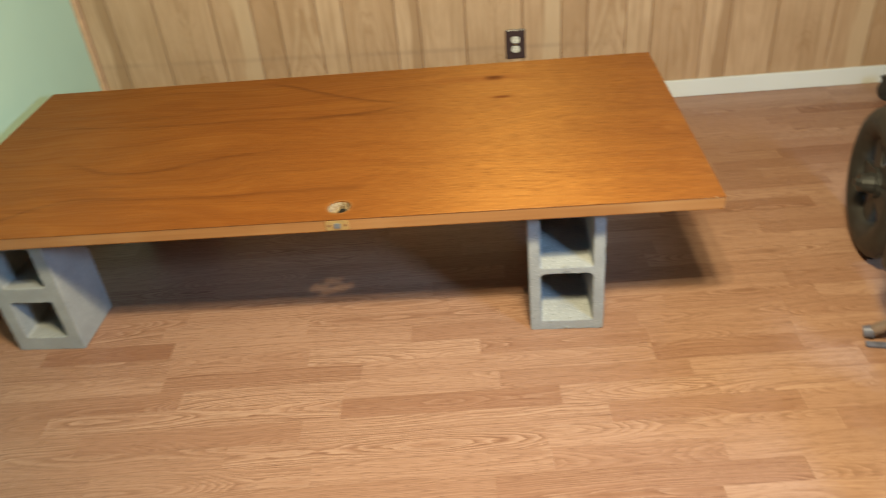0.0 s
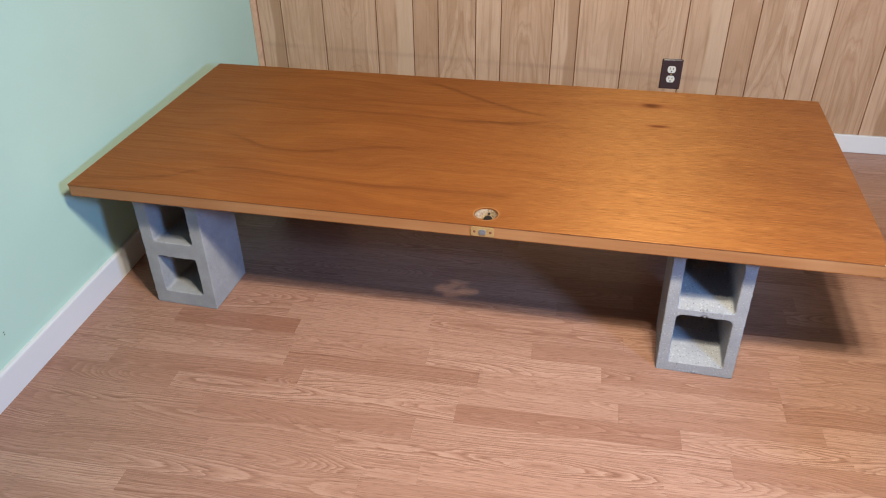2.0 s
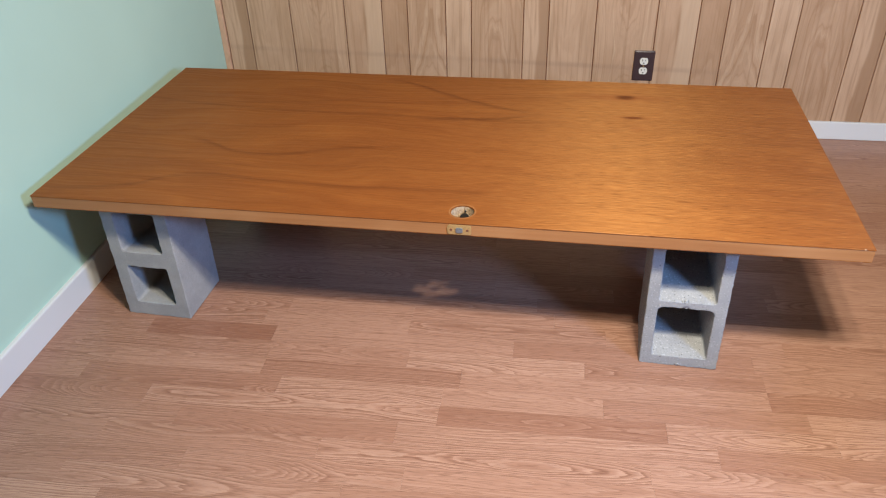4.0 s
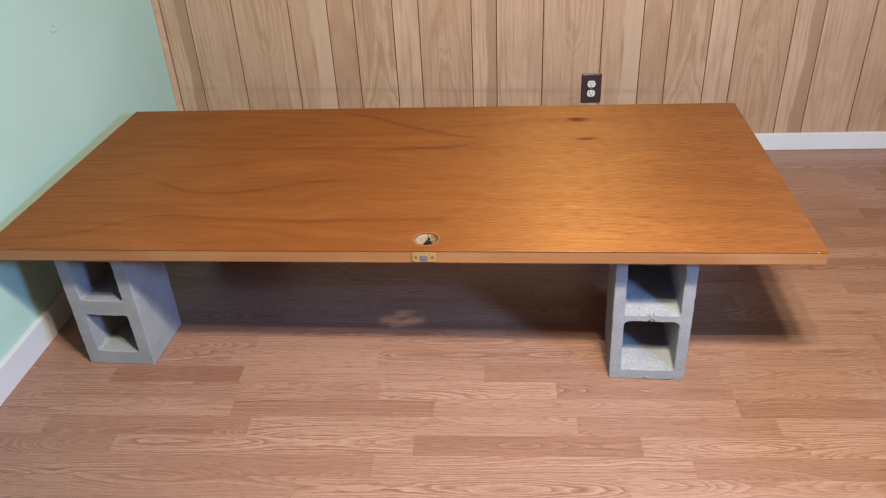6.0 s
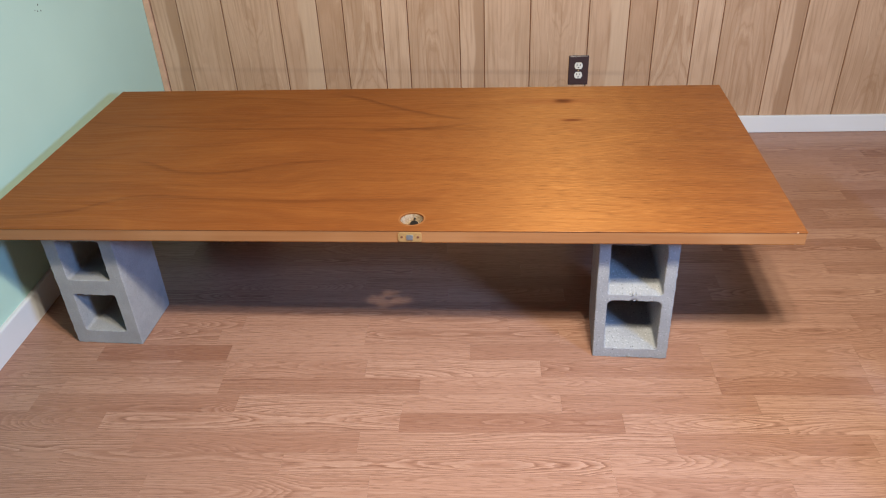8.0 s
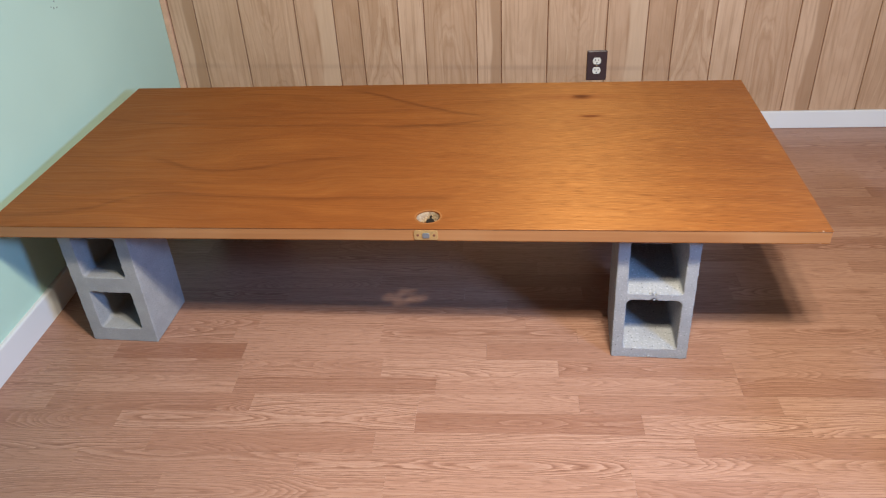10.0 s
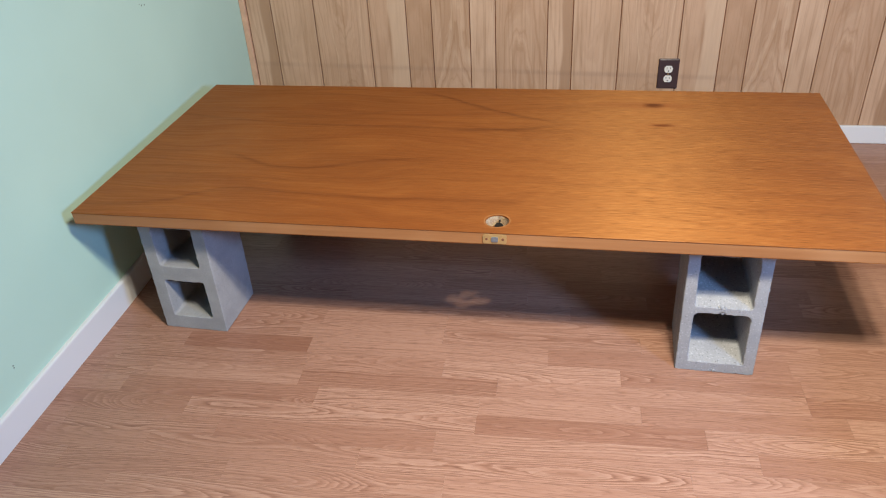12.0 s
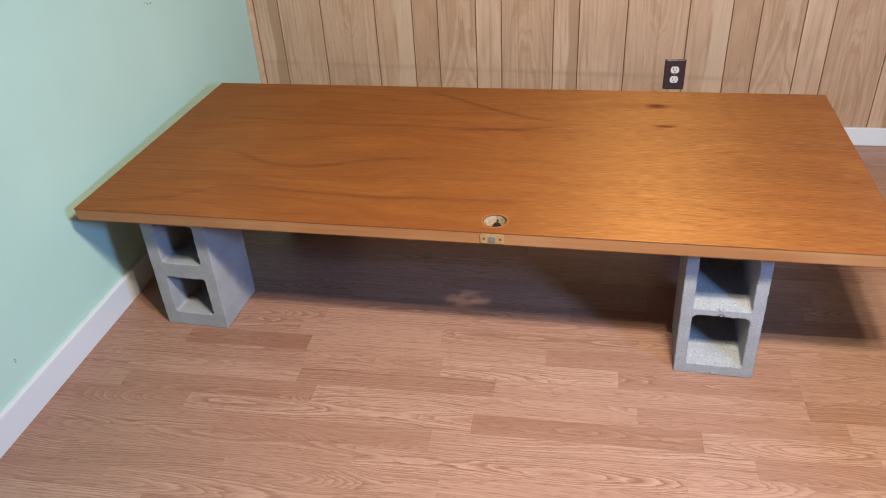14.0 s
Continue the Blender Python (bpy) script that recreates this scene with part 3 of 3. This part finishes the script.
def block(height, fw, fh, bw, bh, seed, notched=False):
    """A two-core concrete block set on end: x width, y depth, z height, with worn uneven arrises."""
    w, d = 0.1945, 0.190
    bm = bmesh.new()
    zc = (height * 0.277, height * 0.723)

    def ring(kind, grow, y, jitter):
        if kind == 0:
            pts = rounded(0, height / 2, w + 2 * grow, height + 2 * grow, (0.004,) * 4, like=(w, height))
        else:
            t = y / d
            cw, ch = fw + (bw - fw) * t, fh + (bh - fh) * t
            pts = rounded(0, zc[kind - 1], cw - 2 * grow, ch - 2 * grow, (0.016, 0.016, 0.006, 0.006) if notched else (0.005, 0.005, 0.009, 0.009), like=(fw, fh))
        vs = []
        for x, z in pts:
            n = noise.noise_vector(Vector((x * 70 + seed, y * 60, z * 70)))
            m = noise.noise_vector(Vector((x * 330 + seed, y * 200, z * 330)))
            q = jitter * (0.4 * n + 0.8 * m)
            # broken notch in the middle of the web and of the foot
            if notched and y < 0.003 and abs(x + 0.002) < 0.009 and ((kind == 1 and z > zc[0]) or (kind == 0 and z < 0.1)):
                q.z += 0.007 * (1 - abs(x + 0.002) / 0.012) + 0.007 * m.x
            vs.append(bm.verts.new((x + q.x, y + (0 if y in (0.0, d) else q.y), max(0.0, z + q.z))))
        return vs

    ends = {0: [], 1: []}
    for kind in (0, 1, 2):
        levels = ((-0.0018, 0.0, 0.0036), (-0.0003, 0.0022, 0.0020), (0, 0.0055, 0.0004), (0, 0.05, 0.0001), (0, 0.10, 0.0001), (0, 0.145, 0.0001), (-0.0004, d - 0.0028, 0.0012), (-0.0022, d, 0.0012))
        rings = [ring(kind, g, y, j) for g, y, j in levels]
        count = min(len(r) for r in rings)
        assert count == max(len(r) for r in rings), (kind, [len(r) for r in rings])
        for a, b in zip(rings, rings[1:]):
            for i in range(len(a)):
                j = (i + 1) % len(a)
                bm.faces.new((a[i], a[j], b[j], b[i]))
        ends[0].append(rings[0])
        ends[1].append(rings[-1])
    for k in (0, 1):
        es = []
        for r in ends[k]:
            for i in range(len(r)):
                es.append(bm.edges.get((r[i], r[(i + 1) % len(r)])))
        bmesh.ops.triangle_fill(bm, edges=es, use_beauty=True)
    if notched:
        # crumbled mortar seam over each notch
        chips = random.Random(5)
        for z0, z1 in ((0.003, 0.030), (zc[0] + fh / 2 + 0.002, zc[0] + fh / 2 + 0.032)):
            for i in range(12):
                lump = pose(-0.002 + chips.uniform(-0.008, 0.008), 0.0004, chips.uniform(z0, z1), chips.uniform(0, 90), 0, chips.uniform(0, 90))
                bmesh.ops.create_icosphere(bm, subdivisions=1, radius=chips.uniform(0.0012, 0.0030), matrix=lump @ Matrix.Diagonal((1.3, 0.7, 0.8, 1)))
    return bm


BLOCKS = "concrete blocks under the door"
for bx, by, turn, height, wide, seed, label in (
    (1.677, 0.056, -1.9, 0.3955, 1, 3.0, "grey two-core concrete block on end with a chipped web"),
    (0.2245, 0.067, -1.6, 0.3890, 0, 11.0, "grey two-core concrete block on end beside the mint wall"),
    (1.690, 0.715, 1.0, 0.3955, 1, 23.0, "grey two-core concrete block on end under the door"),
    (0.3500, 0.712, -1.0, 0.3890, 0, 31.0, "grey two-core concrete block on end under the door"),
):
    front, back = ((0.136, 0.156), (0.118, 0.098)) if wide else ((0.120, 0.124), (0.134, 0.150))
    ob = part("concrete_block", block(height, *front, *back, seed, wide == 1), CONCRETE, m=pose(bx, by, 0.0004, 0, -0.8 if seed == 3.0 else 0, turn))
    ob.color = (1.0 if wide else 0.3, 0, 0, 1)
    tagged(ob, label, "concrete block", BLOCKS)

# ---- outlet ----
ox, oz = 1.6235, 0.280
outlet = empty("wall_outlet", pose(ox, north(ox) - 0.0008, oz, 0, 0, WALL_TURN), "dark brown duplex wall outlet with ivory sockets", "outlet")
bm = bmesh.new()
f = bm.faces.new([bm.verts.new((x, 0, z)) for x, z in rounded(0, 0, 0.0795, 0.121, (0.004,) * 4, 0.004)])
r = bmesh.ops.extrude_face_region(bm, geom=[f])
top = [v for v in r["geom"] if isinstance(v, bmesh.types.BMVert)]
bmesh.ops.translate(bm, verts=top, vec=(0, -0.003, 0))
tf = [g for g in r["geom"] if isinstance(g, bmesh.types.BMFace)][0]
bmesh.ops.inset_region(bm, faces=[tf], thickness=0.005, depth=0.0)
bmesh.ops.translate(bm, verts=list(tf.verts), vec=(0, -0.003, 0))
part("cover_plate", bm, BROWN, outlet)
for sz in (0.0195, -0.0195):
    bm = bmesh.new()
    outline = []
    for i in range(40):
        a = 2 * math.pi * i / 40
        outline.append((0.0160 * math.cos(a), max(-0.0135, min(0.0135, 0.0168 * math.sin(a)))))
    f = bm.faces.new([bm.verts.new((x, -0.0055, z + sz)) for x, z in outline])
    r = bmesh.ops.extrude_face_region(bm, geom=[f])
    bmesh.ops.translate(bm, verts=[v for v in r["geom"] if isinstance(v, bmesh.types.BMVert)], vec=(0, -0.0025, 0))
    sock = part("socket", bm, IVORY, outlet, "ivory socket face")
    # no cut here: raised black pieces paint the shade inside the openings
    for sx, hh in ((-0.0062, 0.0042), (0.0062, 0.0034)):
        part("slot", box(sx - 0.0011, sx + 0.0011, -0.0084, -0.0075, sz + 0.004 - hh, sz + 0.004 + hh), BLACK, sock)
    part("ground_hole", tube(bmesh.new(), (0, -0.0075, sz - 0.0072), (0, -0.0084, sz - 0.0072), 0.0026, seg=12), BLACK, sock)
part("screw", tube(bmesh.new(), (0, -0.005, 0), (0, -0.0072, 0), 0.0032, 0.0026, 14), BRASS, outlet)

# ---- small motorbike beyond the door's end ----
bike = empty("motorbike", pose(2.586, 0.372, 0.0, 0, 0, -10) @ Matrix.Scale(0.915, 4), "small black motorbike on its kickstand, partly in view", "motorbike")
WR = 0.235
hub = pose(0, 0, WR, 0, 90, 0)
tyre_prof = [(WR - 0.052 + 0.052 * math.cos(a), 0.040 * math.sin(a)) for a in [2 * math.pi * i / 14 for i in range(14)]]


def bike_wheel(m):
    """Tyre with rim, spokes, hub and tread knobs under the bike."""
    wheel = part("wheel", lathe(tyre_prof, 56), RUBBER, bike, "worn black rubber tyre on a dark spoked rim", m=m, smooth=True)
    part("rim", lathe([(0.152, -0.03), (0.160, -0.03), (0.154, 0.0), (0.160, 0.03), (0.152, 0.03), (0.136, 0.012), (0.136, -0.012)], 48), DARKRIM, wheel)
    for i in range(5):
        a = 2 * math.pi * (i + 0.1) / 5
        bm = box(0.03, 0.142, -0.034, 0.034, -0.011, 0.011, 0.005)
        part("spoke", bm, DARKRIM, wheel, m=Matrix.Rotation(a, 4, "Z"))
    part("hub", tube(tube(bmesh.new(), (0, 0, -0.05), (0, 0, 0.05), 0.03), (0, 0, -0.022), (0, 0, 0.022), 0.048), DARKRIM, wheel)
    for i in range(14):
        bm = box(-0.006, 0.006, -0.024, 0.024, -0.003, 0.004, 0.002, 1)
        a = 2 * math.pi * i / 14
        part("tread_knob", bm, RUBBER, wheel, m=Matrix.Rotation(a, 4, "Z") @ pose(WR - 0.001, 0, 0, 0, 90, 0) @ pose(0, 0, 0, 0, 0, 25 if i % 2 else -25))


bike_wheel(hub)
bike_wheel(pose(0, -1.05, 0) @ hub)
bm = tube(bmesh.new(), (0.06, 0, WR), (0.07, -0.26, 0.62), 0.017)
tube(bm, (0.075, 0, WR), (0.030, 0, WR), 0.028)
part("fork", bm, DARKRIM, bike)
bm = tube(bmesh.new(), (-0.02, 0, WR), (-0.060, 0, WR), 0.034, 0.028)
tube(bm, (-0.058, 0, WR), (-0.072, 0, WR), 0.014, seg=6)
part("axle", bm, DARKRIM, bike, "dark axle boss with a hexagon nut")
bm = tube(bmesh.new(), (0.02, -0.20, 0.60), (0.06, -0.36, 0.26), 0.022)
tube(bm, (0.06, -0.36, 0.26), (0.055, -1.05, WR), 0.022)
tube(bm, (0.02, -0.20, 0.60), (0.02, -0.95, 0.50), 0.024)
part("frame_tube", bm, DARKRIM, bike)
# unseen tank, engine and seat: rounded boxes tapered rearward, added to block daylight
bm = box(-0.105, 0.105, -0.72, -0.30, 0.56, 0.80, 0.06, 4)
for v in bm.verts:
    if v.co.y < -0.5:
        v.co.x *= 0.72
part("unseen_tank", bm, DARKRIM, bike, smooth=True)
bm = box(-0.085, 0.085, -0.66, -0.38, 0.20, 0.50, 0.03, 3)
for i in range(5):
    box(-0.10, 0.10, -0.55, -0.39, 0.34 + 0.028 * i, 0.346 + 0.028 * i, 0.002, 1, bm=bm)
part("unseen_engine", bm, DARKRIM, bike)
bm = box(-0.095, 0.095, -1.22, -0.68, 0.60, 0.69, 0.035, 4)
for v in bm.verts:
    v.co.z += 0.05 * max(0.0, -0.9 - v.co.y)
part("unseen_saddle", bm, RUBBER, bike, smooth=True)
stand = part("kickstand", tube(bmesh.new(), (0.03, -0.52, 0.17), (-0.080, -0.455, 0.020), 0.013, 0.017), grained("tan_metal_pipe", (0.34, 0.25, 0.21), 0.4, 0.5), bike, "tan metal kickstand")
part("stand_foot", tube(box(-0.100, 0.030, -0.505, -0.485, 0.0, 0.010, 0.004), (-0.100, -0.455, 0.016), (-0.076, -0.458, 0.022), 0.016, 0.020), grained("blue_grey_foot", (0.16, 0.16, 0.22), 0.45, 0.3), stand)

# dark rubber-wheeled thing by the north wall
caster = empty("caster_wheel", pose(3.075, 1.345, 0.0, 0, 0, 20), "small black rubber caster wheel by the panelled wall", "caster")
prof = [(0.012, -0.014), (0.034, -0.016), (0.040, -0.010), (0.040, 0.010), (0.034, 0.016), (0.012, 0.014)]
part("tyre", lathe(prof, 32), RUBBER, caster, m=pose(0, 0, 0.04, 0, 90, 0))
bm = box(-0.028, 0.028, -0.022, 0.022, 0.088, 0.10, 0.004)
box(-0.026, -0.020, -0.015, 0.015, 0.03, 0.088, 0.002, bm=bm)
box(0.020, 0.026, -0.015, 0.015, 0.03, 0.088, 0.002, bm=bm)
tube(bm, (-0.026, 0, 0.04), (0.026, 0, 0.04), 0.010)
part("bracket", bm, DARKRIM, caster)

# marks on the mint wall
for my, mz, n in ((0.705, 0.775, 4), (-0.320, 0.165, 2)):
    rnd = random.Random(int(mz * 100))
    bm = bmesh.new()
    for i in range(n):
        bmesh.ops.create_icosphere(bm, subdivisions=1, radius=rnd.uniform(0.0018, 0.0036), matrix=pose(0, rnd.uniform(-0.03, 0.03) * (n > 2), rnd.uniform(-0.014, 0.014)) @ Matrix.Diagonal((0.3, 1, 1, 1)))
    tagged(part("wall_mark", bm, MARK, m=pose(west(my) + 0.0004, my, mz)), "small grey nail marks in the mint wall", "wall mark")

# ---- panel boards on the north wall ----
grooves = [-0.185, -0.082]
for start in (0.023, 1.2455, 2.478, 3.7):
    grooves += [start + d for d in (0.0, 0.1808, 0.4082, 0.5618, 0.665, 0.8185, 0.920, 1.125)]
grooves.append(EAST + 0.05)
# print of the eight boards of a sheet: tone, strength of figure, odd side
PRINTS = ((0.62, 0.25, 0.5), (0.55, 0.95, 0.5), (0.48, 0.35, 0.1), (0.22, 0.40, 0.5), (0.50, 0.80, 0.5), (0.88, 0.25, 0.5), (0.42, 0.75, 0.5), (0.78, 0.35, 1.0))
for i, (a, b) in enumerate(zip(grooves, grooves[1:])):
    b = min(b, EAST + 0.10)
    if b < -0.10 or a > EAST:
        continue
    w = b - a - 0.0034
    bm = box(-w / 2, w / 2, -0.0, 0.006, -CEILING / 2, CEILING / 2)
    es = [e for e in bm.edges if all(v.co.y < 0.001 for v in e.verts) and abs(e.verts[0].co.z - e.verts[1].co.z) > 1]
    bmesh.ops.bevel(bm, geom=es, offset=0.0010, segments=1, affect="EDGES")
    mid = (a + b) / 2
    ob = part("panel_board", bm, PANEL, wall_north)
    ob.color = (*PRINTS[(i - 2) % 8], ((i - 2) % 8 + 1) / 10)
    ob.matrix_world = pose(mid, north(mid), CEILING / 2 + 0.001, 0, 0, WALL_TURN)
    ob.matrix_parent_inverse = Matrix.Identity(4)
    ob.matrix_basis = wall_north.matrix_basis.inverted() @ pose(mid, north(mid), CEILING / 2 + 0.001, 0, 0, WALL_TURN)

# ---- floor strips ----
JOINTS = {
    -2: (0.59, 1.31, 2.13), -1: (0.10, 0.592, 0.958, 1.36), 0: (0.08, 0.534, 0.956, 1.50), 1: (0.216, 0.583, 1.252, 1.874), 2: (0.05, 0.594, 0.976, 1.440, 1.888, 2.27),
    3: (0.169, 0.595, 1.124, 1.887), 4: (0.12, 0.658, 1.084, 1.483, 1.966), 5: (0.329, 1.082, 1.629), 6: (0.03, 0.439, 0.99, 1.737), 7: (0.276, 0.817, 1.58, 2.254), 8: (0.51, 1.03, 1.584, 1.968), 9: (0.24, 0.90, 1.45, 2.13),
    -7: (2.558,), -10: (2.462,), -12: (2.572,), -14: (2.587,), -15: (2.692,), -16: (2.624,),
}
# tone and strength of figure of the strips of a row, from west to east
LOOKS = {
    -2: ((0.5, 0.4), (0.45, 0.5), (0.25, 0.2), (0.5, 0.9)), -1: ((0.4, 0.3), (0.5, 0.5), (0.62, 0.7), (0.55, 0.4), (0.5, 0.8)),
    0: ((0.4, 0.3), (0.40, 0.8), (0.78, 0.1), (0.55, 0.7), (0.58, 0.6)), 1: ((0.55, 0.6), (0.08, 0.1), (0.70, 0.3), (0.42, 0.2), (0.62, 0.3)),
    2: ((0.5, 0.4), (0.48, 0.8), (0.55, 0.2), (0.90, 0.7), (0.38, 0.7), (0.60, 0.3), (0.75, 0.4)), 3: ((0.5, 0.7), (0.76, 0.1), (0.32, 0.7), (0.68, 0.4), (0.25, 0.3)),
    4: ((0.6, 0.2), (0.34, 0.3), (0.72, 0.9), (0.74, 0.2), (0.46, 0.2), (0.82, 0.7)), 5: ((0.32, 0.3), (0.60, 0.9), (0.24, 0.3), (0.74, 1.0)),
    6: ((0.6, 0.3), (0.48, 0.8), (0.36, 0.1), (0.66, 0.9), (0.40, 0.2)), 7: ((0.5, 0.3), (0.50, 0.3), (0.58, 1.0), (0.76, 0.5), (0.45, 0.2)),
    8: ((0.4, 0.8), (0.55, 0.6), (0.62, 0.3), (0.46, 0.1), (0.75, 0.5)), 9: ((0.5, 0.4), (0.6, 0.7), (0.5, 0.3), (0.26, 0.6), (0.8, 0.3)),
}
unit = bmesh.new()
box(0, 1, 0, 1, -0.0075, 0, bm=unit)
strip_mesh = bpy.data.meshes.new("strip")
unit.to_mesh(strip_mesh)
unit.free()
strip_mesh.materials.append(OAK)
turned = pose(0, 0, 0, 0, 0, FLOOR_TURN)
rnd = random.Random(7)
rest = []
GAP = 0.00025
for row in range(-24, 74):
    v0 = TOP - PITCH * (row + 1)
    cuts = list(JOINTS.get(row, ()))
    known = tuple(cuts)
    first = cuts[0] if cuts else rnd.uniform(-0.2, 0.2)
    while first > -0.45:
        first -= rnd.uniform(0.34, 0.52)
        cuts.insert(0, first)
    if len(cuts) < 2:
        cuts.append(cuts[-1] + 0.4)
    while cuts[-1] < 4.15:
        cuts.append(cuts[-1] + rnd.uniform(0.34, 0.56))
    for u0, u1 in zip(cuts, cuts[1:]):
        seen = sum(1 for c in known if c <= u0 + 0.001)
        charted = row in LOOKS and (seen or u1 == known[0]) and u0 <= known[-1]
        look_of = LOOKS[row][seen] if charted else (rnd.uniform(0.25, 0.9), rnd.uniform(0.1, 1.0))
        u0, u1 = max(u0, -0.22), min(u1, EAST + 0.10)
        um, vm = (u0 + u1) / 2, v0 + PITCH / 2
        if u1 - u0 < 0.02 or vm > 1.58 or vm - 0.03 < SOUTH - 0.1 - 0.036 * max(0.0, um):
            continue
        # a strip that would reach outside stays under the wall
        if -0.56 < vm < 1.46 and um < 2.75 and u1 > -0.1:
            ob = new("strip", strip_mesh)
            ob.parent = floor
            ob.color = (*look_of, 0.0, 1.0)
            ob.matrix_basis = turned @ pose(u0 + GAP / 2, v0 + GAP / 2, 0) @ Matrix.Diagonal((u1 - u0 - GAP, PITCH - GAP, 1, 1))
        else:
            rest.append((u0 + GAP / 2, u1 - GAP / 2, v0 + GAP / 2, v0 + PITCH - GAP / 2))
verts, faces = [], []
for u0, u1, v0, v1 in rest:
    n = len(verts)
    for z in (-0.0075, 0):
        verts += [tuple(turned @ Vector(c)) for c in ((u0, v0, z), (u1, v0, z), (u1, v1, z), (u0, v1, z))]
    faces += [(n + 4, n + 5, n + 6, n + 7), (n, n + 1, n + 5, n + 4), (n + 1, n + 2, n + 6, n + 5), (n + 2, n + 3, n + 7, n + 6), (n + 3, n, n + 4, n + 7)]
data = bpy.data.meshes.new("strips_rest")
data.from_pydata(verts, [], faces)
data.materials.append(OAK_REST)
ob = new("strips_rest", data)
ob.parent = floor
tagged(ob, kind="stuff")
